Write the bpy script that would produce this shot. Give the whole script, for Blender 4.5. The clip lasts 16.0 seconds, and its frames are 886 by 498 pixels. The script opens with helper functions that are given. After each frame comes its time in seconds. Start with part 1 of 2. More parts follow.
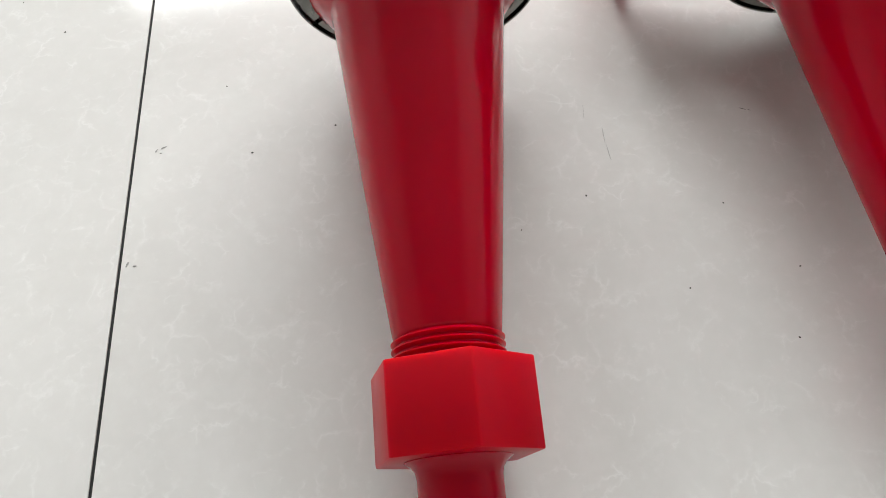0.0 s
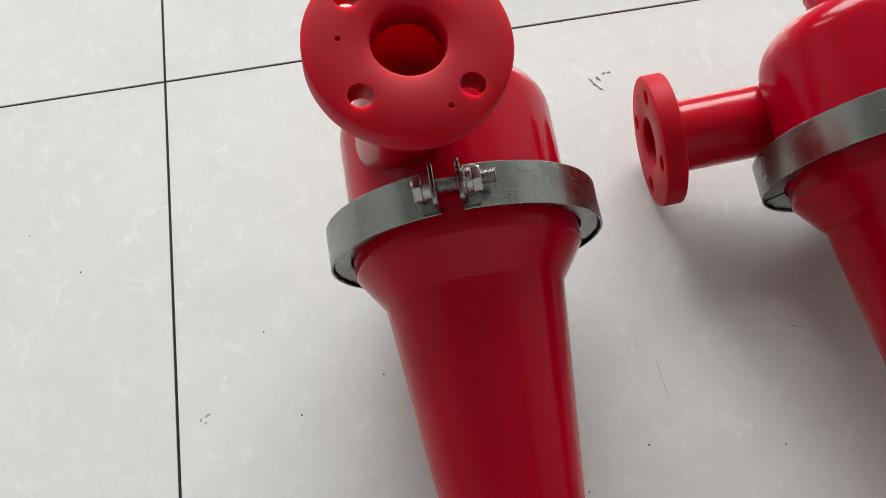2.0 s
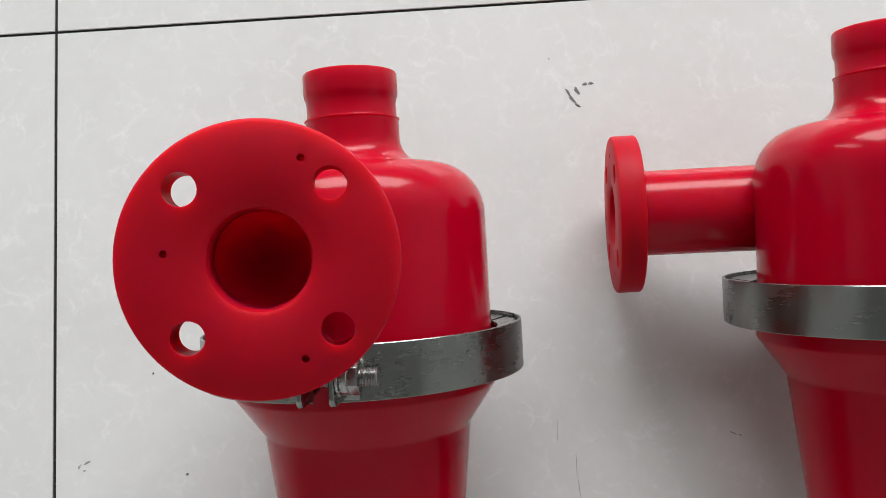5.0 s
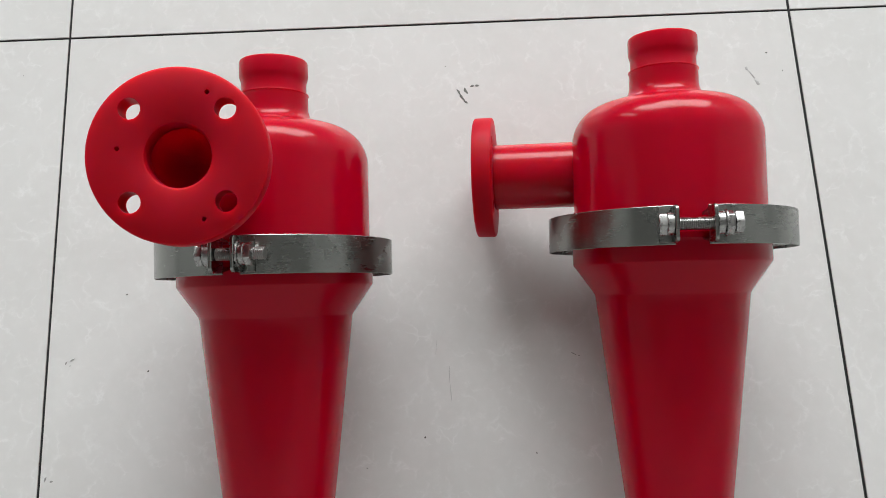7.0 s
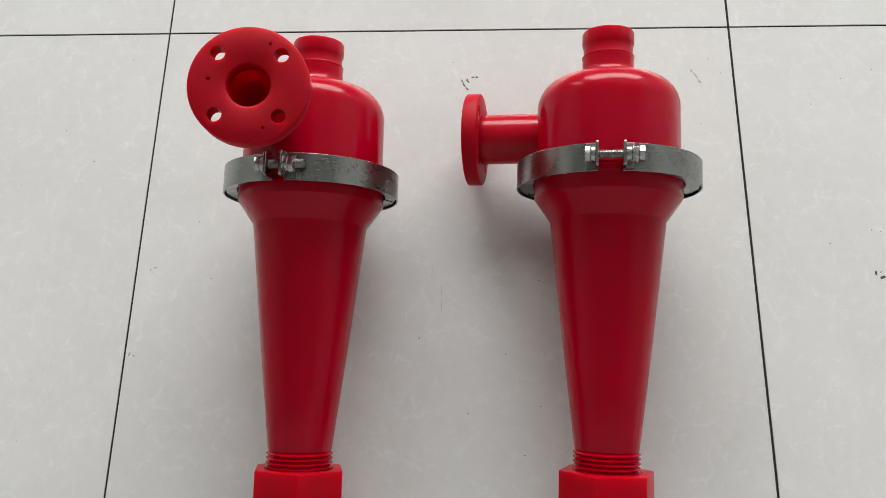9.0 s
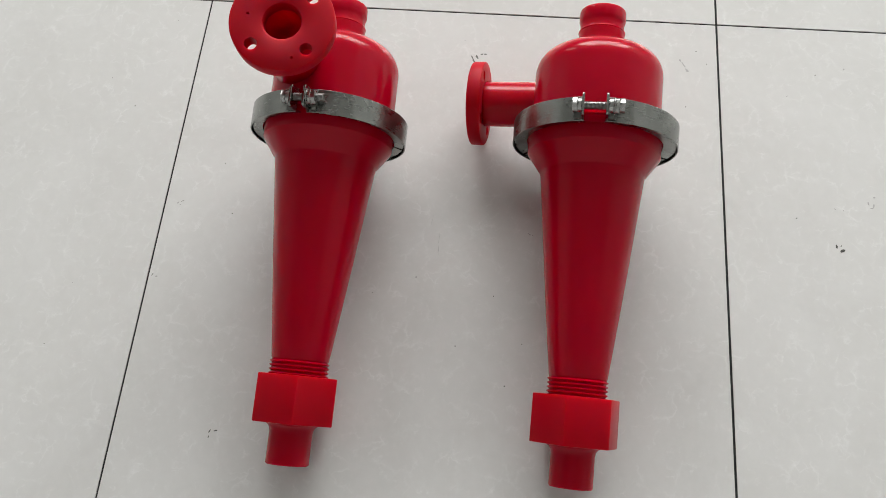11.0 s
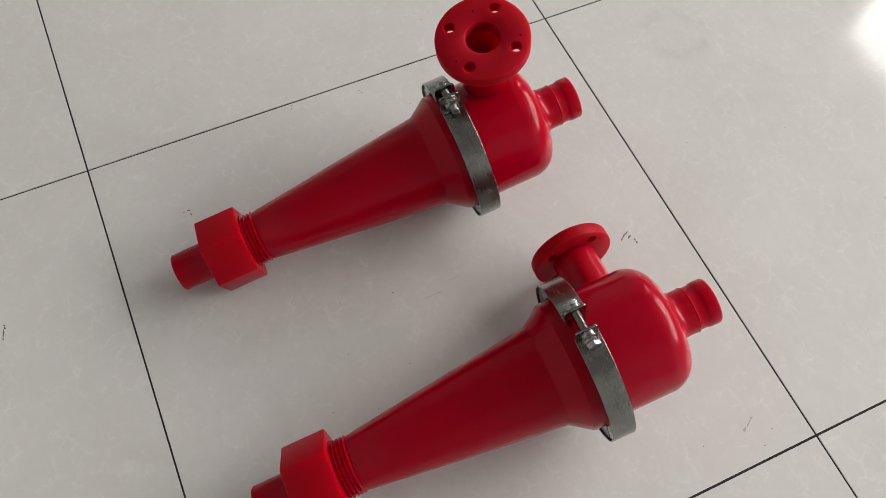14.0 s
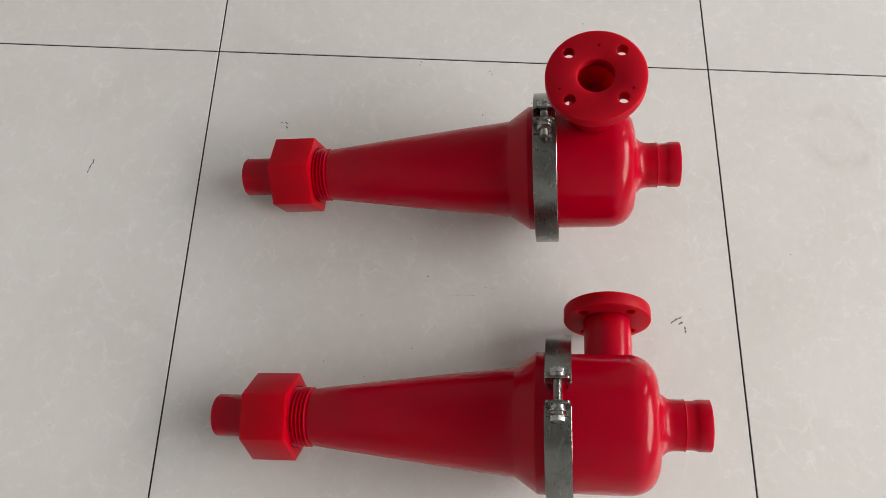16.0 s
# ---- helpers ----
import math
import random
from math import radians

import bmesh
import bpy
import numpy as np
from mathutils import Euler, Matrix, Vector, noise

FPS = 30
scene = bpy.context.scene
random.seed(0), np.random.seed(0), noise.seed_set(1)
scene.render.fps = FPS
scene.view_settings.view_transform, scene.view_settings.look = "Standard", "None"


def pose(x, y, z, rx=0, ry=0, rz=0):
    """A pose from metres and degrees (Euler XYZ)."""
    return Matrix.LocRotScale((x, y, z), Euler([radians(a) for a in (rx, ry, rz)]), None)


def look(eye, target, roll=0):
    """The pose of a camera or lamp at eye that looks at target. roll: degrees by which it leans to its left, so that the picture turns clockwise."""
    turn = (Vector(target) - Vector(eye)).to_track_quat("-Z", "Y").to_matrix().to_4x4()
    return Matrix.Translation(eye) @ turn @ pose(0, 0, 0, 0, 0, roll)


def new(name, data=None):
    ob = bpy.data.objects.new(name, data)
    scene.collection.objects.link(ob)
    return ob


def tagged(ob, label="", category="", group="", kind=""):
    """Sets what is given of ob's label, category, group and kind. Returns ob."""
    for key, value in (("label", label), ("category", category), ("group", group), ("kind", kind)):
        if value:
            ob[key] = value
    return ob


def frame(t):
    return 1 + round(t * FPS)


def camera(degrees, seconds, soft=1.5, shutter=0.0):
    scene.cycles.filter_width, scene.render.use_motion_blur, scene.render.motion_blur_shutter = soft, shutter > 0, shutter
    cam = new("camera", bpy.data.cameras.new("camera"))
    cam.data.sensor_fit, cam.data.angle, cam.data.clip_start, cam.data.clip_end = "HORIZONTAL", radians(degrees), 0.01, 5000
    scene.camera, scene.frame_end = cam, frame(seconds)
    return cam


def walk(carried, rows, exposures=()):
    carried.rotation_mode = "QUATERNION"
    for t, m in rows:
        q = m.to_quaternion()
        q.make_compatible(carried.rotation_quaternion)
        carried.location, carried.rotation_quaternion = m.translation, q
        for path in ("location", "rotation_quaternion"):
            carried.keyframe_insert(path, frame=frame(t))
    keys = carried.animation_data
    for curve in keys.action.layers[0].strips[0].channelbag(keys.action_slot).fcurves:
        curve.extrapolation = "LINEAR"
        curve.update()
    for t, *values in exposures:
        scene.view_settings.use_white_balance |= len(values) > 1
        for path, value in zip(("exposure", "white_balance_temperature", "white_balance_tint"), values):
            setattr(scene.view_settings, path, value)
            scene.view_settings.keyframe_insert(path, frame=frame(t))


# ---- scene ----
cam = camera(58.90, 16.0, soft=0.5)

# seconds, stops, kelvin and tint
EXPOSURES = [(0.0, 0.06, 6650, 10), (1.5, -0.1, 6600, 10), (3.5, -0.28, 6500, 10.5), (5.0, -0.27, 6450, 10.5), (7.5, -0.3, 6500, 10.5), (9.0, -0.34, 6650, 10.5), (12.5, -0.45, 6650, 10), (13.5, -0.72, 6900, 13), (14.5, -0.63, 6950, 13.5), (16.0, -0.5, 6950, 13.5)]

PATH = [
    (0, (0.2353, -0.8008, 0.5319), (0.2987, 0.2223, -1.1854), -2.48),
    (0.5, (0.1883, -0.7654, 0.6127), (0.3818, 0.2024, -1.1268), -0.27),
    (1, (0.1628, -0.7167, 0.6373), (0.3738, 0.223, -1.1156), -0.74),
    (1.5, (0.1925, -0.6241, 0.6299), (0.361, 0.2933, -1.1394), -1.42),
    (2, (0.1956, -0.5521, 0.6425), (0.333, 0.3167, -1.1538), -1.72),
    (2.5, (0.1859, -0.4533, 0.6325), (0.3049, 0.3278, -1.2048), -1.01),
    (3, (0.207, -0.4124, 0.6211), (0.3063, 0.2457, -1.2649), 0.65),
    (3.5, (0.2313, -0.3758, 0.6398), (0.3144, 0.1568, -1.2862), 2.28),
    (4, (0.2459, -0.3433, 0.6708), (0.3161, 0.0816, -1.2823), 3.86),
    (4.5, (0.2661, -0.3247, 0.617), (0.3278, 0.0276, -1.3507), 5.12),
    (5, (0.2951, -0.3103, 0.6294), (0.3485, 0.0091, -1.3441), 5.28),
    (5.2, (0.316, -0.3119, 0.6513), (0.3639, 0.0009, -1.3235), 4.7),
    (7.3, (0.4096, -0.4493, 0.7965), (0.4199, 0.0232, -1.1468), -0.6),
    (7.5, (0.4265, -0.4286, 0.7893), (0.4272, 0.0512, -1.1523), -1.24),
    (8, (0.481, -0.4512, 0.8352), (0.4466, 0.0531, -1.0998), -4.19),
    (8.5, (0.4713, -0.5391, 0.9174), (0.3991, -0.0076, -1.0094), -6.79),
    (9, (0.4563, -0.6388, 0.9742), (0.3549, -0.0328, -0.9291), -8.92),
    (9.5, (0.451, -0.6752, 0.99), (0.3617, -0.0127, -0.8949), -5.9),
    (10, (0.4628, -0.7083, 1.0051), (0.3664, -0.032, -0.8746), -4.63),
    (10.2, (0.4641, -0.7295, 1.005), (0.3617, -0.0525, -0.8741), -4.81),
    (12.3, (0.527, -0.8233, 1.0681), (0.3093, -0.0238, -0.7522), -2.16),
    (12.5, (0.5356, -0.8088, 1.0596), (0.2687, -0.0142, -0.7563), 0.54),
    (13, (0.6485, -0.6855, 1.0613), (0.1458, -0.0044, -0.7507), 2.76),
    (13.5, (0.7481, -0.6352, 1.0736), (0.0515, -0.1038, -0.7242), 2.78),
    (14, (0.8003, -0.5959, 1.0521), (0.018, -0.178, -0.7405), 4.27),
    (14.5, (0.8089, -0.5378, 1.0938), (0.0046, -0.2376, -0.7126), 7.18),
    (15, (0.8331, -0.5146, 1.1243), (0.0614, -0.3142, -0.71), 8.26),
    (15.5, (0.8041, -0.4696, 1.1095), (0.0581, -0.3427, -0.7418), 6.84),
    (16, (0.7614, -0.4396, 1.0774), (0.0223, -0.4162, -0.7809), 3.65),
]
walk(cam, [(t, look(e, a, r)) for t, e, a, r in PATH], exposures=EXPOSURES)

# ---- world and light ----
world = bpy.data.worlds.new("sky")
scene.world = world
world.use_nodes = True
wn = world.node_tree
sky = wn.nodes.new("ShaderNodeTexSky")
sky.sky_type, sky.sun_disc = "NISHITA", False
sky.sun_elevation, sky.sun_rotation = radians(40), radians(200)
wn.links.new(sky.outputs[0], wn.nodes["Background"].inputs[0])
wn.nodes["Background"].inputs[1].default_value = 0.12

# the room: floor between these bounds, in whole tiles
TILE = 0.8
X0, X1, Y0, Y1, TOP = -5.6, 4.8, -4.0, 4.8, 5.2
WINDOWS = ((-4.4, -3.7, 1.7, 4.35), (-2.1, 4.3, 1.7, 4.35))   # openings in the north wall: x from, x to, sill, head
DAYLIGHT = 53.0   # watts for each square metre of opening


def window_light(name, centre, size_x, size_y, turn, power):
    lamp = bpy.data.lights.new(name, "AREA")
    lamp.shape, lamp.size, lamp.size_y, lamp.energy, lamp.color = "RECTANGLE", size_x, size_y, power, (0.97, 1.0, 1.0)
    ob = new(name, lamp)
    ob.matrix_world = Matrix.Translation(centre) @ turn
    return ob


for wx0, wx1, wz0, wz1 in WINDOWS:
    window_light("window_daylight", ((wx0 + wx1) / 2, Y1 + 0.14, (wz0 + wz1) / 2), wx1 - wx0 - 0.04, wz1 - wz0 - 0.04,
                 pose(0, 0, 0, -90, 0, 0), DAYLIGHT * (wx1 - wx0) * (wz1 - wz0))


# ---- materials ----
def material(name):
    m = bpy.data.materials.new(name)
    m.use_nodes = True
    t = m.node_tree
    return m, t, t.nodes["Principled BSDF"]


def node(t, kind, **values):
    n = t.nodes.new(kind)
    for key, value in values.items():
        n.inputs[key.replace("_", " ")].default_value = value
    return n


def noise_of(t, vector, scale, detail=3.0, rough=0.5, distortion=0.0):
    n = node(t, "ShaderNodeTexNoise", Scale=scale, Detail=detail, Roughness=rough, Distortion=distortion)
    t.links.new(vector, n.inputs["Vector"])
    return n.outputs["Fac"]


def ramp(t, value, stops):
    n = t.nodes.new("ShaderNodeValToRGB")
    while len(n.color_ramp.elements) < len(stops):
        n.color_ramp.elements.new(0.5)
    for e, (at, c) in zip(n.color_ramp.elements, stops):
        e.position, e.color = at, (c, c, c, 1) if isinstance(c, (int, float)) else (*c, 1)
    t.links.new(value, n.inputs[0])
    return n.outputs[0]


def math_of(t, op, a, b=0.0, c=0.0):
    n = t.nodes.new("ShaderNodeMath")
    n.operation = op
    for k, v in enumerate((a, b, c)):
        if isinstance(v, (int, float)):
            n.inputs[k].default_value = v
        else:
            t.links.new(v, n.inputs[k])
    return n.outputs[0]


def mix(t, fac, a, b):
    n = t.nodes.new("ShaderNodeMix")
    n.data_type = "RGBA"
    for sock, v in ((n.inputs[0], fac), (n.inputs[6], a), (n.inputs[7], b)):
        if isinstance(v, (int, float)):
            sock.default_value = v
        elif isinstance(v, tuple):
            sock.default_value = (*v, 1)
        else:
            t.links.new(v, sock)
    return n.outputs[2]


def bump(t, bsdf, height, strength, distance):
    n = node(t, "ShaderNodeBump", Strength=strength, Distance=distance)
    t.links.new(height, n.inputs["Height"])
    t.links.new(n.outputs[0], bsdf.inputs["Normal"])


def object_coords(t):
    return t.nodes.new("ShaderNodeTexCoord").outputs["Object"]


def red_polyurethane(name, base, dark, rough, gloss, weight=0.55, depth=0.015):
    m, t, b = material(name)
    co = object_coords(t)
    big = noise_of(t, co, 9, 3, 0.55)
    fine = noise_of(t, co, 260, 4, 0.6)
    t.links.new(mix(t, ramp(t, big, [(0.35, 0.0), (0.7, 1.0)]), base, dark), b.inputs["Base Color"])
    smear = noise_of(t, co, 22, 4, 0.65, 1.0)
    t.links.new(math_of(t, "MULTIPLY_ADD", ramp(t, smear, [(0.35, 0.0), (0.75, 1.0)]), 0.06, rough), b.inputs["Roughness"])
    b.inputs["Subsurface Weight"].default_value = weight
    b.inputs["Subsurface Radius"].default_value = (1.0, 0.03, 0.06)
    b.inputs["Subsurface Scale"].default_value = depth
    b.inputs["IOR"].default_value = 1.45
    b.inputs["Specular IOR Level"].default_value = gloss
    bump(t, b, math_of(t, "ADD", math_of(t, "MULTIPLY", fine, 0.25), math_of(t, "MULTIPLY", big, 2.0)), 0.05, 0.001)
    return m


RED = red_polyurethane("red_cast_polyurethane", (0.41, 0.0002, 0.013), (0.355, 0.0002, 0.011), 0.13, 0.2)
RED_MATT = red_polyurethane("red_turned_polyurethane", (0.37, 0.0003, 0.010), (0.32, 0.0003, 0.009), 0.48, 0.14, 0.85, 0.028)
RED_PIPE = red_polyurethane("red_translucent_polyurethane", (0.41, 0.0002, 0.013), (0.355, 0.0002, 0.011), 0.14, 0.22, 0.95, 0.045)
RED_NUT = red_polyurethane("red_machined_polyurethane", (0.40, 0.0002, 0.009), (0.35, 0.0002, 0.008), 0.30, 0.15, 0.8, 0.024)


def steel(name, base, rough, smudge, streak, wave):
    m, t, b = material(name)
    co = object_coords(t)
    mp = node(t, "ShaderNodeMapping", Scale=(1, 1, streak))
    t.links.new(co, mp.inputs[0])
    brushed = noise_of(t, mp.outputs[0], 60, 5, 0.65)
    spots = noise_of(t, co, 17, 5, 0.66, 0.8)
    grime = ramp(t, spots, [(0.42, 0.0), (0.72, 1.0)])
    t.links.new(mix(t, math_of(t, "MULTIPLY", grime, smudge), base, tuple(0.55 * c for c in base)), b.inputs["Base Color"])
    b.inputs["Metallic"].default_value = 1.0
    t.links.new(math_of(t, "ADD", math_of(t, "MULTIPLY_ADD", brushed, 0.16, rough), math_of(t, "MULTIPLY", grime, 0.12)), b.inputs["Roughness"])
    dents = noise_of(t, co, 19, 1, 0.4)
    bump(t, b, math_of(t, "MULTIPLY_ADD", dents, wave, math_of(t, "MULTIPLY", brushed, 0.018)), 0.5, 0.0012)
    return m


BAND_STEEL = steel("dull_stainless_band", (0.26, 0.267, 0.25), 0.15, 0.55, 10, 2.2)
BOLT_STEEL = steel("bright_stainless_bolt", (0.37, 0.367, 0.355), 0.18, 0.4, 1, 0.0)


def porcelain():
    m, t, b = material("polished_porcelain_tile")
    co = object_coords(t)
    info = t.nodes.new("ShaderNodeObjectInfo")
    shift = node(t, "ShaderNodeVectorMath")
    shift.operation = "MULTIPLY_ADD"
    comb = t.nodes.new("ShaderNodeCombineXYZ")
    for k in range(3):
        t.links.new(info.outputs["Random"], comb.inputs[k])
    t.links.new(comb.outputs[0], shift.inputs[0])
    shift.inputs[1].default_value = (37.0, 53.0, 11.0)
    t.links.new(co, shift.inputs[2])
    v = shift.outputs[0]
    cloud = noise_of(t, v, 5.5, 5, 0.6, 0.6)
    grain = noise_of(t, v, 70, 5, 0.65)
    tone = mix(t, ramp(t, cloud, [(0.30, 0.0), (0.70, 1.0)]), (0.565, 0.553, 0.535), (0.610, 0.600, 0.585))
    tone = mix(t, math_of(t, "MULTIPLY", ramp(t, grain, [(0.40, 0.0), (0.72, 1.0)]), 0.22), tone, (0.68, 0.67, 0.655))
    # wispy pale veins: broken, wavering cell borders
    wave = t.nodes.new("ShaderNodeTexNoise")
    for key, value in (("Scale", 16.0), ("Detail", 5.0), ("Roughness", 0.62)):
        wave.inputs[key].default_value = value
    t.links.new(v, wave.inputs["Vector"])
    warp = t.nodes.new("ShaderNodeVectorMath")
    warp.operation = "MULTIPLY_ADD"
    t.links.new(wave.outputs["Color"], warp.inputs[0])
    warp.inputs[1].default_value = (0.09, 0.09, 0.0)
    t.links.new(v, warp.inputs[2])
    for scale, width, strength, lo in ((22.0, 0.09, 0.26, 0.48), (46.0, 0.13, 0.30, 0.50)):
        cells = node(t, "ShaderNodeTexVoronoi", Scale=scale)
        cells.feature = "DISTANCE_TO_EDGE"
        cells.voronoi_dimensions = "2D"
        t.links.new(warp.outputs[0], cells.inputs["Vector"])
        vein = ramp(t, cells.outputs["Distance"], [(0.0, 1.0), (width * 0.35, 0.45), (width, 0.0)])
        where = ramp(t, noise_of(t, v, scale * 0.9, 4, 0.65), [(lo, 0.0), (lo + 0.16, 1.0)])
        tone = mix(t, math_of(t, "MULTIPLY", math_of(t, "MULTIPLY", vein, where), strength), tone, (0.80, 0.795, 0.785))
    # a dried water ring on the floor
    place = t.nodes.new("ShaderNodeNewGeometry").outputs["Position"]
    gap = t.nodes.new("ShaderNodeVectorMath")
    gap.operation = "DISTANCE"
    t.links.new(place, gap.inputs[0])
    gap.inputs[1].default_value = (0.118, 0.194, 0.0)
    ring = math_of(t, "ADD", gap.outputs["Value"], math_of(t, "MULTIPLY", math_of(t, "SUBTRACT", noise_of(t, place, 14, 4, 0.6), 0.5), 0.045))
    ring = ramp(t, ring, [(0.030, 0.15), (0.046, 1.0), (0.054, 0.7), (0.066, 0.0)])
    patchy = ramp(t, noise_of(t, place, 24, 3, 0.6), [(0.36, 0.0), (0.62, 1.0)])
    tone = mix(t, math_of(t, "MULTIPLY", math_of(t, "MULTIPLY", ring, patchy), 0.35), tone, (0.42, 0.40, 0.37))
    t.links.new(tone, b.inputs["Base Color"])
    haze = noise_of(t, v, 7, 4, 0.6)
    t.links.new(math_of(t, "MULTIPLY_ADD", haze, 0.04, 0.05), b.inputs["Roughness"])
    b.inputs["IOR"].default_value = 1.43
    bump(t, b, noise_of(t, v, 3.0, 2, 0.5), 0.03, 0.003)
    return m


TILE_MAT = porcelain()


def plain(name, base, rough, scale=30, vary=0.12):
    m, t, b = material(name)
    co = object_coords(t)
    n = noise_of(t, co, scale, 5, 0.6)
    t.links.new(mix(t, n, base, tuple(c * (1 - vary) for c in base)), b.inputs["Base Color"])
    b.inputs["Roughness"].default_value = rough
    bump(t, b, n, 0.1, 0.002)
    return m


GROUT = plain("dark_tile_joint", (0.012, 0.012, 0.0115), 0.9)
WALL_PAINT = plain("grey_wall_paint", (0.45, 0.447, 0.44), 0.8, 8, 0.05)
CEILING_PAINT = plain("dark_grey_ceiling_paint", (0.22, 0.216, 0.21), 0.85, 8, 0.05)
SMUDGE = plain("dark_scuff", (0.19, 0.185, 0.17), 0.7, 300, 0.5)
BURNT = plain("burnt_steel", (0.04, 0.038, 0.035), 0.6, 300, 0.4)
DARK_GREY = plain("dark_grey_dirt", (0.085, 0.08, 0.072), 0.8, 400, 0.5)
GREY_TICK = plain("grey_tick", (0.34, 0.333, 0.32), 0.6, 300, 0.4)
GREY_SMUDGE = plain("grey_scuff", (0.45, 0.44, 0.425), 0.55, 200, 0.3)


# ---- mesh helpers ----
def finish(bm, angle=33):
    """Smooth faces, with sharp edges kept where the surface breaks."""
    bmesh.ops.recalc_face_normals(bm, faces=bm.faces)
    for f in bm.faces:
        f.smooth = True
    for e in bm.edges:
        e.smooth = len(e.link_faces) == 2 and e.calc_face_angle(0) < radians(angle)


def to_mesh(name, bm, mat, angle=33):
    finish(bm, angle)
    me = bpy.data.meshes.new(name)
    bm.to_mesh(me)
    bm.free()
    me.materials.append(mat)
    return me


def part(name, bm, mat, parent, label="", m=None, angle=33):
    ob = new(name, bm if isinstance(bm, bpy.types.Mesh) else to_mesh(name, bm, mat, angle))
    ob.parent = parent
    if m is not None:
        ob.matrix_local = m
    return tagged(ob, label)


def lathe(profile, seg=96, a0=0.0, a1=360.0, closed=True, centre=(0, 0)):
    """A profile of (radius, height) points in mm turned about z; part turns get end caps. Angles from +y towards -x."""
    bm = bmesh.new()
    full = a1 - a0 >= 359.99
    n = seg if full else max(3, int(seg * (a1 - a0) / 360))
    rings = []
    for k in range(n if full else n + 1):
        a = radians(a0 + (a1 - a0) * k / n)
        rings.append([bm.verts.new((centre[0] - r / 1000 * math.sin(a), centre[1] + r / 1000 * math.cos(a), s / 1000)) for r, s in profile])
    m = len(profile)
    for k in range(n):
        p, q = rings[k], rings[(k + 1) % len(rings)]
        for i in range(m if closed else m - 1):
            j = (i + 1) % m
            bm.faces.new((p[i], p[j], q[j], q[i]))
    if not full:
        bm.faces.new(rings[0])
        bm.faces.new(rings[-1][::-1])
    bmesh.ops.remove_doubles(bm, verts=bm.verts, dist=1e-6)
    return bm


def arc(cr, cs, rr, rs, a0, a1, n=8):
    """Profile points on an ellipse about (cr, cs); 0 degrees points outwards, 90 up the axis."""
    return [(cr + rr * math.cos(radians(a0 + (a1 - a0) * k / n)), cs + rs * math.sin(radians(a0 + (a1 - a0) * k / n))) for k in range(n + 1)]


def prism(sides, r, h, chamfer=0.0, turn=0.0):
    """A prism about z from 0 to h, with its corner at angle turn from +y; metres."""
    bm = bmesh.new()
    ring = [[bm.verts.new((-r * math.sin(a), r * math.cos(a), z)) for a in (radians(turn + 360 * k / sides) for k in range(sides))] for z in (0, h)]
    for k in range(sides):
        j = (k + 1) % sides
        bm.faces.new((ring[0][k], ring[0][j], ring[1][j], ring[1][k]))
    bm.faces.new(ring[0][::-1])
    bm.faces.new(ring[1])
    if chamfer:
        bmesh.ops.bevel(bm, geom=bm.edges[:], offset=chamfer, segments=2, affect="EDGES", profile=0.5)
    return bm


def block(x, y, z, bevel=0.0, at=(0, 0, 0)):
    bm = bmesh.new()
    bmesh.ops.create_cube(bm, size=1, matrix=Matrix.Translation(at) @ Matrix.Diagonal((x, y, z, 1)))
    if bevel:
        bmesh.ops.bevel(bm, geom=bm.edges[:], offset=bevel, segments=2, affect="EDGES", profile=0.5)
    return bm


def carve(name, bm, cutters, mat, angle=33):
    """The mesh of bm with the cutters taken out of it."""
    ob = new(name, to_mesh(name, bm, mat))
    made = []
    for k, c in enumerate(cutters):
        cut = new("cutter", to_mesh("cutter", c, mat))
        mod = ob.modifiers.new("cut", "BOOLEAN")
        mod.operation, mod.solver, mod.object = "DIFFERENCE", "EXACT", cut
        made.append(cut)
    bpy.context.view_layer.update()
    me = bpy.data.meshes.new_from_object(ob.evaluated_get(bpy.context.evaluated_depsgraph_get()))
    old = ob.data
    bpy.data.objects.remove(ob)
    bpy.data.meshes.remove(old)
    for cut in made:
        data = cut.data
        bpy.data.objects.remove(cut)
        bpy.data.meshes.remove(data)
    b2 = bmesh.new()
    b2.from_mesh(me)
    bpy.data.meshes.remove(me)
    return to_mesh(name, b2, mat, angle)


def moved(bm, m):
    bmesh.ops.transform(bm, matrix=m, verts=bm.verts)
    return bm


# ---- the room ----
def box_object(name, x0, x1, y0, y1, z0, z1, mat, label, category):
    bm = block(x1 - x0, y1 - y0, z1 - z0, 0, ((x0 + x1) / 2, (y0 + y1) / 2, (z0 + z1) / 2))
    return tagged(new(name, to_mesh(name, bm, mat)), label, category, kind="structure")


def wall_with_windows(name, start, end, windows, across, label):
    """A wall 0.2 thick with window openings; across(a, d, z) is the place a along it, d into it and z up."""
    bm = bmesh.new()
    spans, last = [], start
    for a, b, sill, head in windows:
        spans += [(last, a, 0, TOP), (a, b, 0, sill), (a, b, head, TOP)]
        last = b
    for lo, hi, z0, z1 in spans + [(last, end, 0, TOP)]:
        v = [bm.verts.new(across(a, d, z)) for z in (z0, z1) for a, d in ((lo, 0), (hi, 0), (hi, 0.2), (lo, 0.2))]
        for f in ((0, 1, 2, 3), (4, 5, 6, 7), (0, 1, 5, 4), (1, 2, 6, 5), (2, 3, 7, 6), (3, 0, 4, 7)):
            bm.faces.new([v[k] for k in f])
    return tagged(new(name, to_mesh(name, bm, WALL_PAINT)), label, "wall", kind="structure")


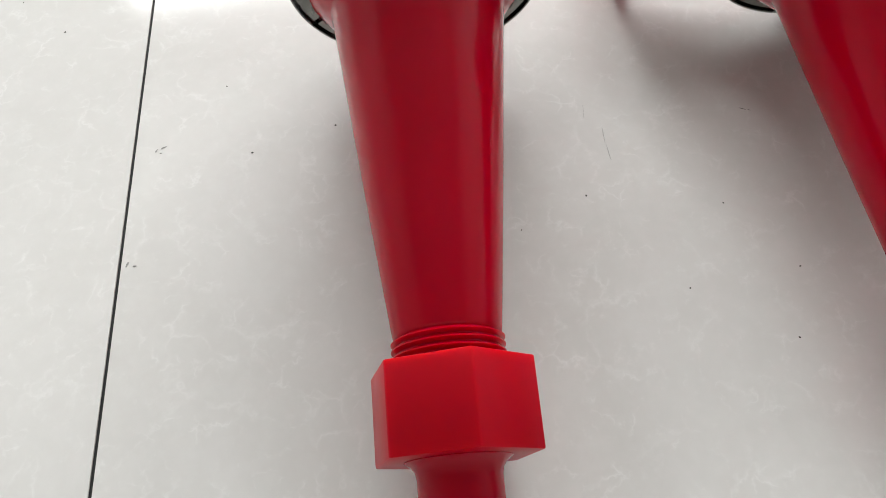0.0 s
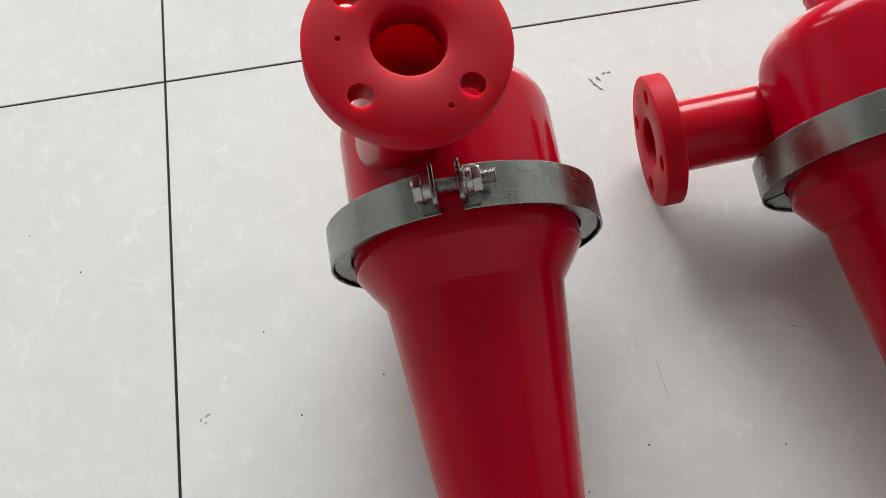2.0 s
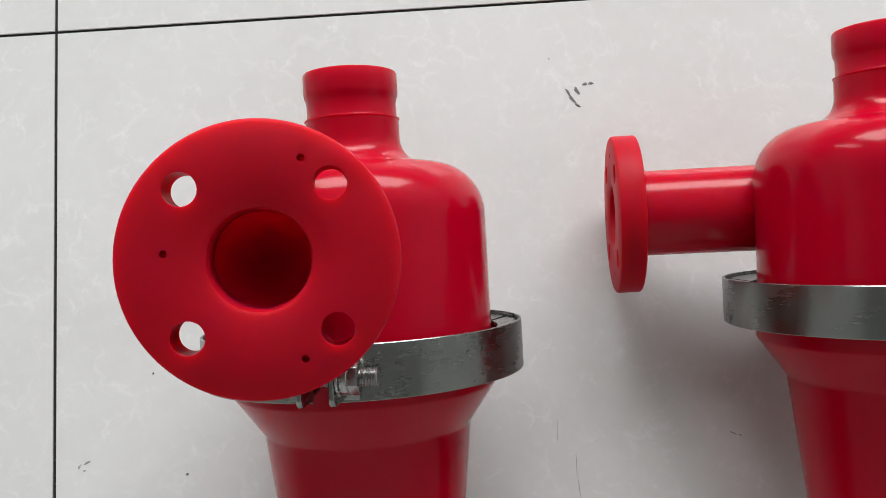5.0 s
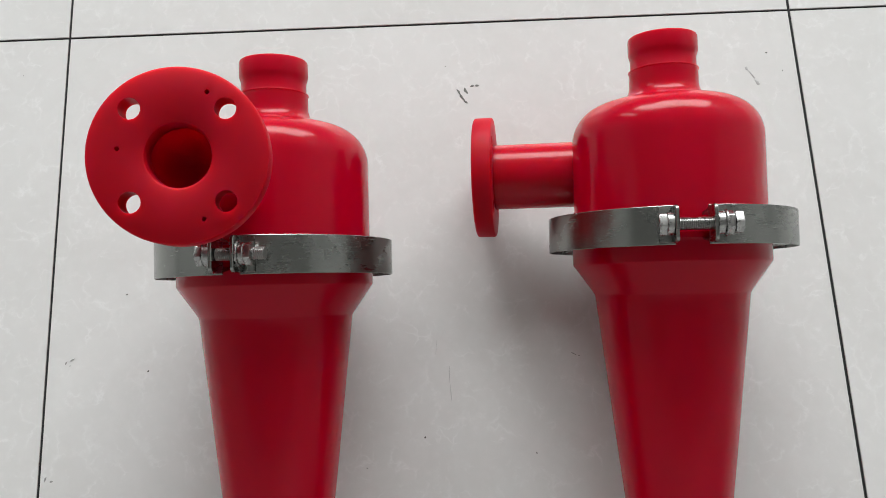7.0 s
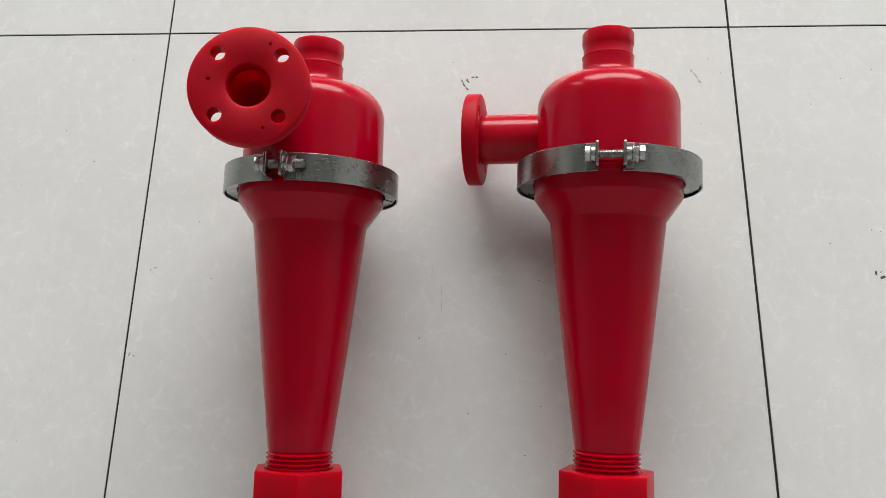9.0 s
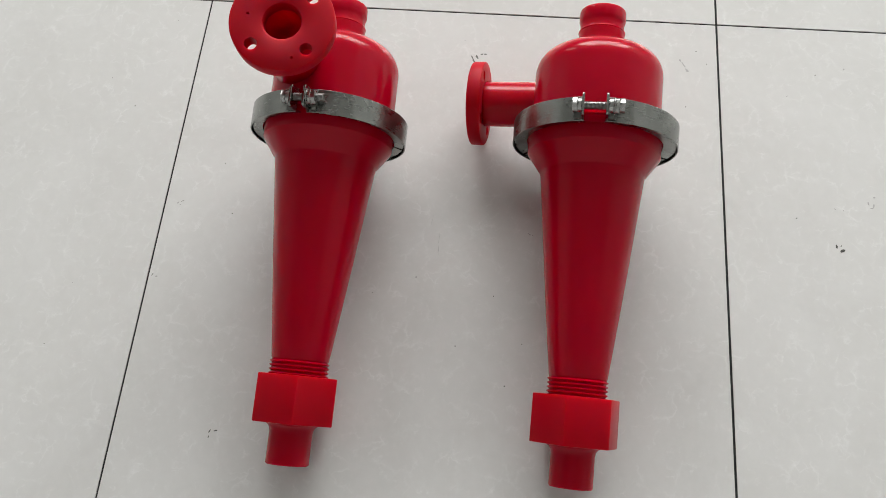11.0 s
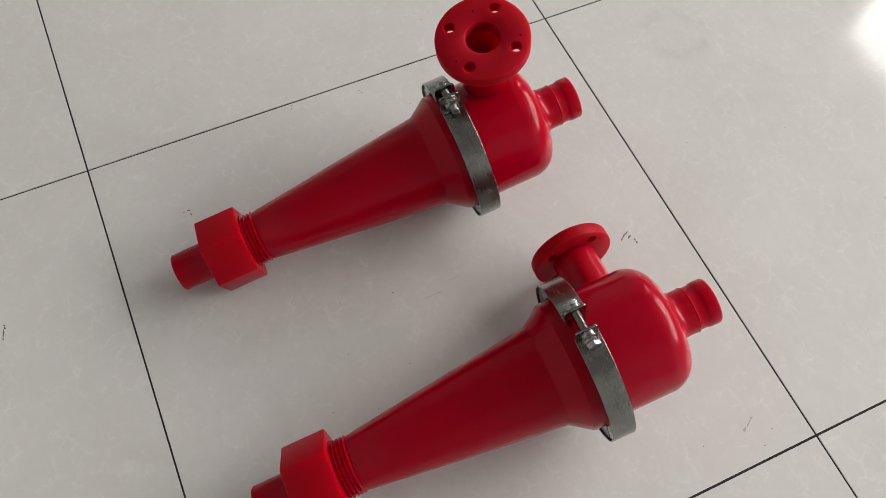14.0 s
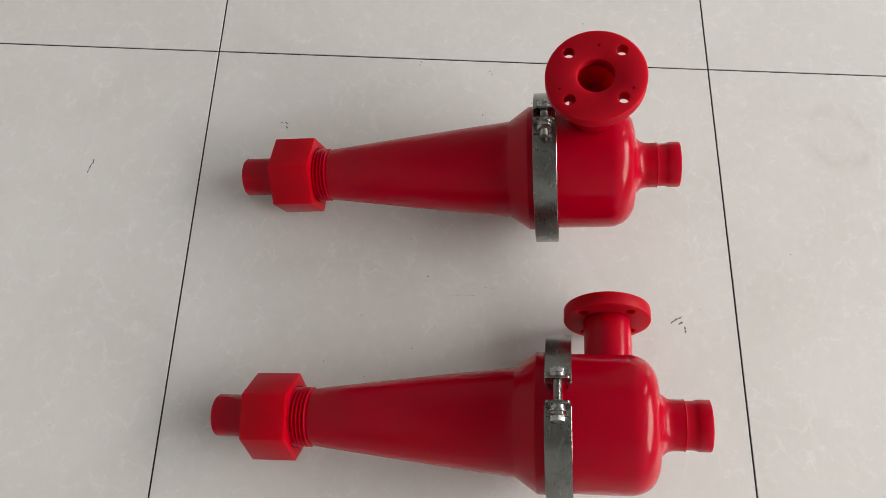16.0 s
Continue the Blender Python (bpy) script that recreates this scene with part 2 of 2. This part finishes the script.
wall_with_windows("wall_north", X0 - 0.2, X1 + 0.2, WINDOWS, lambda a, d, z: (a, Y1 + d, z), "light grey painted wall with two window openings")
box_object("wall_east", X1, X1 + 0.2, Y0, Y1, 0, TOP, WALL_PAINT, "plain light grey painted wall", "wall")
box_object("wall_west", X0 - 0.2, X0, Y0, Y1, 0, TOP, WALL_PAINT, "plain light grey painted wall", "wall")
box_object("wall_south", X0 - 0.2, X1 + 0.2, Y0 - 0.2, Y0, 0, TOP, WALL_PAINT, "plain light grey painted wall", "wall")
box_object("ceiling", X0 - 0.2, X1 + 0.2, Y0 - 0.2, Y1 + 0.2, TOP, TOP + 0.15, CEILING_PAINT, "plain dark grey painted ceiling", "ceiling")


# ---- hydrocyclones ----
HEAD = ([(95, 22.4), (95, 25), (84.5, 28.5), (82.5, 31), (82.5, 107)] + arc(50, 107, 32.5, 34, 8, 84, 10) + [(43, 142)]
        + arc(45.7, 158.6, 15.6, 16.4, 268, 184, 8)[1:] + [(30.1, 161), (30.0, 170.0), (30.6, 170.5), (30.6, 171.2), (29.2, 171.7), (28.9, 172.3), (28.8, 181), (29.2, 183.5), (30.0, 185.5)]
        + [(30.4, 188), (30.4, 199.3), (29.8, 200.7), (29.0, 201), (23.0, 201), (22.0, 199.5), (22, 128), (58, 124), (73, 105), (73, 22.4)])
CONE = ([(20, -322), (34.2, -322)] + [(r, s) for k in range(6) for r, s in ((34.6, -319 + 5 * k), (37.4, -317 + 5 * k), (37.4, -316.4 + 5 * k), (34.6, -314.6 + 5 * k))]
        + [(35.3, -288.8), (36.0, -287), (43.5, -226), (51.2, -162), (58.5, -98), (64.6, -45), (66.0, -33.2), (66.5, -31.9), (67.6, -30.2)]
        + [(83.5, -7.6), (84.3, -6.4), (84.6, -5.2), (84.6, 9), (86, 12), (95, 16), (95, 21.6), (73, 21.6), (60, -40)])
SPIGOT = [(15, -414.4), (25.6, -414.4), (26.6, -413.2), (26.7, -376), (27.6, -371.5), (30, -368), (34, -365.4), (34, -330), (15, -330)]


def flange_and_bore(small, hole_turn, size):
    """The round inlet flange, its outer face at z = 0, with bolt holes and small pin holes."""
    disc = lathe([(21.5, -3.5), (22.2, -1.2), (24.2, 0)] + [(size + p, q) for p, q in ((-2, 0), (-0.6, -0.8), (0, -2.2), (0, -16.4), (-0.6, -17.6), (-1.8, -18.2))] + [(31, -18.2), (21.5, -18.2)], 128)
    bolt_ring = size * 0.000735
    cutters = []
    for k in range(4):
        a = radians(hole_turn + 90 * k)
        cutters.append(moved(prism(28, 0.0073, 0.03), Matrix.Translation((-bolt_ring * math.sin(a), bolt_ring * math.cos(a), -0.025))))
    for turn, out in small:
        a = radians(turn)
        cutters.append(moved(prism(12, 0.0017, 0.02), Matrix.Translation((-out / 1000 * math.sin(a), out / 1000 * math.cos(a), -0.012))))
    return carve("inlet_flange", disc, cutters, RED_MATT)


def threaded_rod(length, r=0.005):
    turns = int(length / 0.0015)
    prof = [(0.0, 0.0)]
    for k in range(turns):
        s = 1000 * length * k / turns
        p = 1000 * length / turns
        prof += [(1000 * r - 0.75, s + 0.1 * p), (1000 * r, s + 0.5 * p), (1000 * r - 0.75, s + 0.9 * p)]
    return lathe(prof + [(0.0, 1000 * length)], 20, closed=False)


def lug_mesh():
    """A folded steel ear: an upright plate with rounded top, standing on a short foot. x across, y up from the band, z along the axis."""
    bm = bmesh.new()
    n = 8
    outline = [(-0.014, -0.001), (0.014, -0.001), (0.014, 0.0125)]
    outline += [(0.009 + 0.005 * math.cos(radians(90 * k / n)), 0.0155 + 0.005 * math.sin(radians(90 * k / n))) for k in range(n + 1)]
    outline += [(-0.009 - 0.005 * math.sin(radians(90 * k / n)), 0.0155 + 0.005 * math.cos(radians(90 * k / n))) for k in range(n + 1)]
    f = bm.faces.new([bm.verts.new((0, y, z)) for z, y in outline])
    ext = bmesh.ops.extrude_face_region(bm, geom=[f])
    bmesh.ops.translate(bm, vec=(0.0028, 0, 0), verts=[v for v in ext["geom"] if isinstance(v, bmesh.types.BMVert)])
    bmesh.ops.bevel(bm, geom=[e for e in bm.edges if len(e.link_faces) == 2 and e.calc_face_angle(0) > 1.2], offset=0.0005, segments=1, affect="EDGES")
    return bm


def clamp_on(parent, r, shift, turn, gap, bolt_from, bolt_to, heads, marks):
    """A V-band clamp: split band, inner retainer segments, two ears and a cross bolt. turn: degrees of the split from the top."""
    half = math.degrees(gap / 2 / 0.104)
    a0, a1 = turn + half, turn + 360 - half
    band = part("clamp_band", lathe([(p, q + shift) for p, q in ((r - 1.6, 7), (r - 0.3, 7), (r, 7.4), (r, 36.6), (r - 0.3, 37), (r - 1.6, 37))], 180, a0, a1), BAND_STEEL, parent,
                "dull grey stainless steel band with smudges")
    for lo, hi in ((a0 + 0.6, turn + 110), (turn + 113, turn + 247), (turn + 250, a1 - 0.6)):
        for prof in ([(r - 3.2, 9.6), (r - 4.6, 9.2), (86.8, 11.5), (86.8, 13.5), (r - 4.6, 11.0), (r - 3.2, 17.0)],
                     [(r - 3.2, 34.4), (r - 4.6, 34.8), (86.8, 32.5), (86.8, 30.5), (r - 4.6, 33.0), (r - 3.2, 27.0)]):
            part("retainer", lathe([(p, q + shift) for p, q in prof], 150, lo, hi), BAND_STEEL, band)
    # frame at the split: x along the bolt, y outwards, z along the axis
    a = radians(turn)
    split = Matrix.Rotation(a, 4, "Z") @ Matrix.Translation((0, r / 1000 - 0.001, 0.022 + shift / 1000)) @ Matrix.Rotation(math.pi, 4, "Y")
    g, foot = gap / 2, 0.68
    for side in (1, -1):
        m = split @ Matrix.Translation((side * (g + 0.0), 0, 0)) @ (Matrix.Rotation(math.pi, 4, "Y") if side < 0 else Matrix())
        part("lug", lug_mesh(), BAND_STEEL, band, "", m)
        part("lug_foot", block(0.012, 0.0022, 0.027, 0.0006, (0.006, 0.0012, 0)), BAND_STEEL, band, "", m)
    # the second joint, below: the feet on which the clamp stands
    under = Matrix.Rotation(a + math.pi, 4, "Z") @ Matrix.Translation((0, r / 1000 - 0.001, 0.022 + shift / 1000)) @ Matrix.Rotation(math.pi, 4, "Y")
    for side in (1, -1):
        low = under @ Matrix.Translation((side * 0.009, 0, 0)) @ (Matrix.Rotation(math.pi, 4, "Y") if side < 0 else Matrix())
        part("lug", moved(lug_mesh(), Matrix.Diagonal((1, foot, 1, 1))), BAND_STEEL, band, "", low)
    part("bolt", threaded_rod(0.044, 0.004), BOLT_STEEL, band, "bright threaded bolt", under @ Matrix.Translation((-0.022, foot * 0.0105, 0)) @ Matrix.Rotation(math.pi / 2, 4, "Y"))
    # dark scratches and weld burns on the band: angle, height, length, width, lean
    for ang, s, length, width, lean in marks:
        bm = bmesh.new()
        rnd = random.Random(ang * 7 + s)
        n = 7
        rows = []
        for k in range(n):
            f = k / (n - 1) - 0.5
            w = width / 2 * rnd.uniform(0.3, 1.0) * (1 - abs(f) * 1.3)
            ca, cs = f * length * math.cos(radians(lean)), f * length * math.sin(radians(lean)) + rnd.uniform(-0.3, 0.3)
            rows.append([(ca, cs - w), (ca, cs + w)])
        vs = []
        for row in rows:
            vs.append([])
            for ca, cs in row:
                a = radians(ang) + ca / r
                vs[-1].append(bm.verts.new((-(r + 0.15) / 1000 * math.sin(a), (r + 0.15) / 1000 * math.cos(a), (s + cs + shift) / 1000)))
        for p, q in zip(vs, vs[1:]):
            bm.faces.new((p[0], q[0], q[1], p[1]))
        part("burn_mark", bm, BURNT, band, "dark burn mark on the steel")
    by = 0.0108
    along = Matrix.Rotation(math.pi / 2, 4, "Y")
    part("bolt", threaded_rod(bolt_to - bolt_from), BOLT_STEEL, band, "bright threaded bolt", split @ Matrix.Translation((bolt_from, by, 0)) @ along)
    for kind, x, h, turn_by in heads:
        if kind in ("hex_nut", "bolt_head"):
            mesh = prism(6, 0.0092, h, 0.0006, turn_by)
        else:
            rr = 8.6 if kind == "spacer" else 10.0
            mesh = lathe([(5.2, 0), (rr - 0.5, 0), (rr, 0.5), (rr, 1000 * h - 0.5), (rr - 0.5, 1000 * h), (5.2, 1000 * h)], 32)
        part(kind, mesh, BOLT_STEEL, band, "", split @ Matrix.Translation((x, by, 0)) @ along)
    return band


def hydrocyclone(base, slope_x, slope_z, inlet_turn, inlet_s, inlet_out, offset, flange, hole_turn, small, nut_turn, nut_from, clamp_r, clamp_shift, head_shift, split, label):
    """One hydrocyclone lying along y. base: the point of its axis below the clamp; slopes: how its axis leans per metre of y."""
    axis = Vector((slope_x, 1, slope_z)).normalized()
    up = (Vector((0, 0, 1)) - axis * axis.z).normalized()
    side = up.cross(axis)
    m = Matrix((side, up, axis)).transposed().to_4x4()
    m.translation = base
    thing = tagged(new("hydrocyclone"), label, "hydrocyclone", "pair of hydrocyclones on the floor")
    thing.matrix_world = m
    # inlet frame: z outwards, y along the cyclone's axis
    out = Vector((-math.sin(radians(inlet_turn)), math.cos(radians(inlet_turn)), 0))
    back = Vector((-math.sin(radians(inlet_turn - 90)), math.cos(radians(inlet_turn - 90)), 0))
    inlet = Matrix((Vector((0, 0, 1)).cross(out), Vector((0, 0, 1)), out)).transposed().to_4x4()
    inlet.translation = back * offset + Vector((0, 0, inlet_s))
    part("head", lathe([(p, q + head_shift) for p, q in HEAD], 144), RED, thing, "glossy red domed head with outlet neck")
    neck = 1000 * inlet_out - 17.5
    bore = [(21.3, neck), (20.7, neck - 2.5), (19.2, neck - 7), (16.4, neck - 12.5), (12.6, neck - 17.5), (8.4, neck - 21.5), (4, neck - 24), (0.01, neck - 25)]
    part("inlet_pipe", lathe([(0.01, 45), (31.2, 45), (31.2, neck)] + bore, 72, closed=False), RED_PIPE, thing, "translucent red inlet pipe with a tapering bore", inlet)
    part("inlet_flange", flange_and_bore(small, hole_turn, flange), RED_MATT, thing, "thick round red flange with four bolt holes", inlet @ Matrix.Translation((0, 0, inlet_out)))
    part("cone", lathe(CONE, 144), RED, thing, "long tapered red cone with threaded end")
    nut = carve("hexagon_nut", prism(6, 0.0552, 0.058, 0.0014, nut_turn), [moved(lathe([(0, 50), (37.9, 50), (37.9, 56.5), (40.5, 60), (0, 60)], 64), Matrix())], RED_NUT)
    part("hexagon_nut", nut, RED_NUT, thing, "large bright red hexagon nut", Matrix.Translation((0, 0, nut_from)))
    part("spigot", lathe(SPIGOT, 96), RED, thing, "short red discharge spout", Matrix.Translation((0, 0, nut_from + 0.365)))
    clamp_on(thing, clamp_r, clamp_shift, *split)
    return thing


# angles run from the top towards world +x; the lathe angle runs the same way
hydrocyclone((0.2534, -0.3045, 0.1126), 0.0158, 0.1738, 4.8, 0.0794, 0.176, 0.0424, 59.9, 45, ((83.3, 39.2), (201.4, 46.1), (335.3, 46.4)), 13, -0.366, 101.9, -5.2, -7.5,
             (-7.8, 0.014, -0.021, 0.031, (("bolt_head", -0.0215, 0.0055, 10), ("spacer", -0.0158, 0.0058, 0), ("washer", 0.0099, 0.0018, 0),
                                            ("spacer", 0.0118, 0.0042, 0), ("hex_nut", 0.0160, 0.0055, 20)),
              ((38, 27, 4, 1.2, 30), (45, 18, 2, 1.2, 10), (44, 13, 2, 1.2, 0), (40, 10, 2, 1, 20))),
             "glossy red plastic hydrocyclone with upright inlet lying on tiles")
hydrocyclone((0.6010, -0.3, 0.1161), 0.0216, 0.1833, -98.0, 0.083, 0.174, 0.0485, 57.8, 42, ((357, 43.6), (93, 43.6), (186, 43.6), (273, 43.6)), 41, -0.369, 105.2, -1.5, -5.5,
             (-7, 0.025, -0.026, 0.033, (("bolt_head", -0.0265, 0.0058, 10), ("spacer", -0.0206, 0.0052, 0), ("spacer", 0.0154, 0.0056, 0),
                                         ("washer", 0.0211, 0.0018, 0), ("hex_nut", 0.0230, 0.0045, 25), ("bolt_head", 0.0280, 0.0058, 0)),
              tuple((side * (94 + 2.1 * k), 12 + (k * 7) % 20, 9 - k % 3 * 2, 1.6 + k % 2 * 0.8, 55 + 17 * (k % 4)) for side in (1, -1) for k in range(7))),
             "glossy red plastic hydrocyclone with sideways inlet lying on tiles")


# ---- scuffs on the floor ----
def scuff(name, at, blobs, mat, label):
    """A few thin uneven flakes of dirt; each blob: dx, dy, length, width, turn."""
    bm = bmesh.new()
    rnd = random.Random(name + str(at))
    for dx, dy, l, w, turn in blobs:
        c, n = Vector((dx, dy, 0)), 12
        ring = []
        for k in range(n):
            a = 2 * math.pi * k / n
            p = Vector((l / 2 * math.cos(a), w / 2 * math.sin(a), 0)) * rnd.uniform(0.65, 1.2)
            p.rotate(Euler((0, 0, radians(turn))))
            ring.append(bm.verts.new(c + p + Vector((0, 0, 0.0002))))
        tip = bm.verts.new(c + Vector((0, 0, 0.0007)))
        for k in range(n):
            bm.faces.new((ring[k], ring[(k + 1) % n], tip))
    ob = tagged(new(name, to_mesh(name, bm, mat)), label, "scuff")
    ob.location = at
    return ob


scuff("floor_scuff", (0.4357, -0.0847, 0.0), ((-0.0085, 0.002, 0.009, 0.0022, -62), (-0.0055, -0.0045, 0.009, 0.0026, -55), (-0.0015, -0.010, 0.006, 0.002, -40),
      (-0.001, 0.003, 0.008, 0.0034, -58), (0.0065, 0.0085, 0.0045, 0.0024, 10), (0.0115, 0.0085, 0.0055, 0.0026, -5)), SMUDGE, "small black scuff marks on a pale floor tile")
scuff("floor_scuff", (0.9545, -0.3617, 0.0), ((-0.004, 0.003, 0.003, 0.007, 10), (0.003, -0.003, 0.007, 0.004, 20), (0.002, 0.004, 0.004, 0.0014, 60)), DARK_GREY, "small dark grey chips of dirt on a tile")
scuff("floor_scuff", (1.0035, -0.2925, 0.0), ((-0.004, 0.002, 0.003, 0.006, 20), (0.003, -0.001, 0.0025, 0.007, -10), (0.0, -0.005, 0.005, 0.002, 0), (0.005, 0.012, 0.003, 0.003, 0)), GREY_SMUDGE, "faint grey ring of dirt on a tile")
scuff("floor_scuff", (0.1331, -0.6768, 0.0), ((-0.004, -0.0008, 0.005, 0.0018, 70), (0.004, 0.0008, 0.005, 0.002, 20), (-0.004, -0.008, 0.004, 0.0012, 80)), DARK_GREY, "two small dark ticks of dirt on a tile")
scuff("floor_scuff", (0.7476, -0.076, 0.0), ((-0.004, 0.007, 0.004, 0.005, 0), (0.001, 0.0, 0.012, 0.0018, -58), (0.006, -0.010, 0.008, 0.0035, -50)), GREY_SMUDGE, "faint grey scrape beside the outlet")
scuff("floor_scuff", (0.2135, -0.9661, 0.0), ((-0.007, 0.002, 0.004, 0.0024, 0), (-0.003, 0.002, 0.004, 0.0022, 0), (0.004, -0.001, 0.014, 0.0016, -14), (0.012, -0.003, 0.008, 0.0014, -10)), DARK_GREY, "thin dark scratch of dirt on a tile")
scuff("floor_scuff", (0.0222, -0.3574, 0.0), ((-0.003, -0.001, 0.004, 0.0016, 60), (0.003, 0.002, 0.005, 0.0016, 25), (0.001, -0.004, 0.002, 0.001, 0)), GREY_TICK, "two faint grey ticks of dirt on a tile")
scuff("floor_scuff", (0.0091, -0.4714, 0.0), ((-0.003, 0.001, 0.005, 0.0018, 70), (0.003, -0.001, 0.004, 0.0018, 10)), GREY_TICK, "two faint grey ticks of dirt on a tile")
scuff("floor_scuff", (0.5312, -0.3722, 0.0), ((-0.002, 0.001, 0.006, 0.0012, -25), (0.003, -0.001, 0.003, 0.001, -20)), GREY_TICK, "short grey scratch of dirt on a tile")
scuff("floor_scratch", (0.391, -0.358, 0.0), ((0.0006, 0.003, 0.010, 0.0005, 84), (-0.0004, -0.005, 0.008, 0.0005, 82)), GREY_SMUDGE, "fine grey hairline scratch on a tile")
scuff("floor_scratch", (0.4035, -0.395, 0.0), ((-0.0002, 0.009, 0.018, 0.0006, 88), (0.0003, -0.009, 0.018, 0.0008, 92)), GREY_SMUDGE, "fine grey hairline scratch on a tile")


def specks():
    """Loose grains of dirt strewn over the tiles."""
    bm = bmesh.new()
    rnd = random.Random(5)
    spots = ((0.077, -0.291), (0.102, -0.37), (0.174, -0.348), (0.3765, -0.4465), (0.319, -0.4735), (0.485, -0.466), (0.527, -0.530), (0.4385, -0.5395), (0.507, -0.588),
             (0.768, -0.051), (0.783, -0.073), (0.75, -0.15), (0.899, -0.122), (0.943, -0.083), (0.986, -0.07), (0.899, -0.32), (0.953, -0.302), (0.964, -0.304),
             (0.361, 0.259), (0.534, 0.3625), (0.536, 0.328), (0.636, 0.321), (0.323, 0.092), (-0.0815, -0.2025), (-0.129, -0.1555))
    spots += tuple((rnd.uniform(-1.0, 1.6), rnd.uniform(-1.2, 0.8)) for _ in range(40))
    for k, (x, y) in enumerate(spots):
        r = rnd.uniform(0.0006, 0.0010) if k < 25 else rnd.uniform(0.0003, 0.0006)
        bmesh.ops.create_icosphere(bm, subdivisions=1, radius=1, matrix=Matrix.Translation((x, y, r * 0.3)) @ Matrix.Rotation(rnd.uniform(0, 3), 4, "Z") @ Matrix.Diagonal((r * rnd.uniform(0.9, 1.7), r, r * 0.45, 1)))
    return tagged(new("floor_specks", to_mesh("floor_specks", bm, DARK_GREY)), "tiny dark grains of dirt strewn over the tiles", "dirt", kind="stuff")


specks()


# ---- floor ----
floor = tagged(new("floor", to_mesh("floor", block(X1 - X0, Y1 - Y0, 0.1, 0, ((X0 + X1) / 2, (Y0 + Y1) / 2, -0.0514)), GROUT)), "pale polished stone-look floor tiles with dark joints", "floor", kind="structure")
JOINT = 0.0026
bm = block(TILE - JOINT, TILE - JOINT, 0.008, 0, (0, 0, -0.004))
bmesh.ops.bevel(bm, geom=[e for e in bm.edges if e.verts[0].co.z > -0.001 and e.verts[1].co.z > -0.001], offset=0.00025, segments=1, affect="EDGES")
tile_mesh = to_mesh("tile", bm, TILE_MAT, 20)
for i in range(13):
    for j in range(11):
        ob = part("tile", tile_mesh, TILE_MAT, floor)
        ob.location = (X0 + TILE * (i + 0.5) + (0.0006 if i > 7 else 0), Y0 + TILE * (j + 0.5), 0)
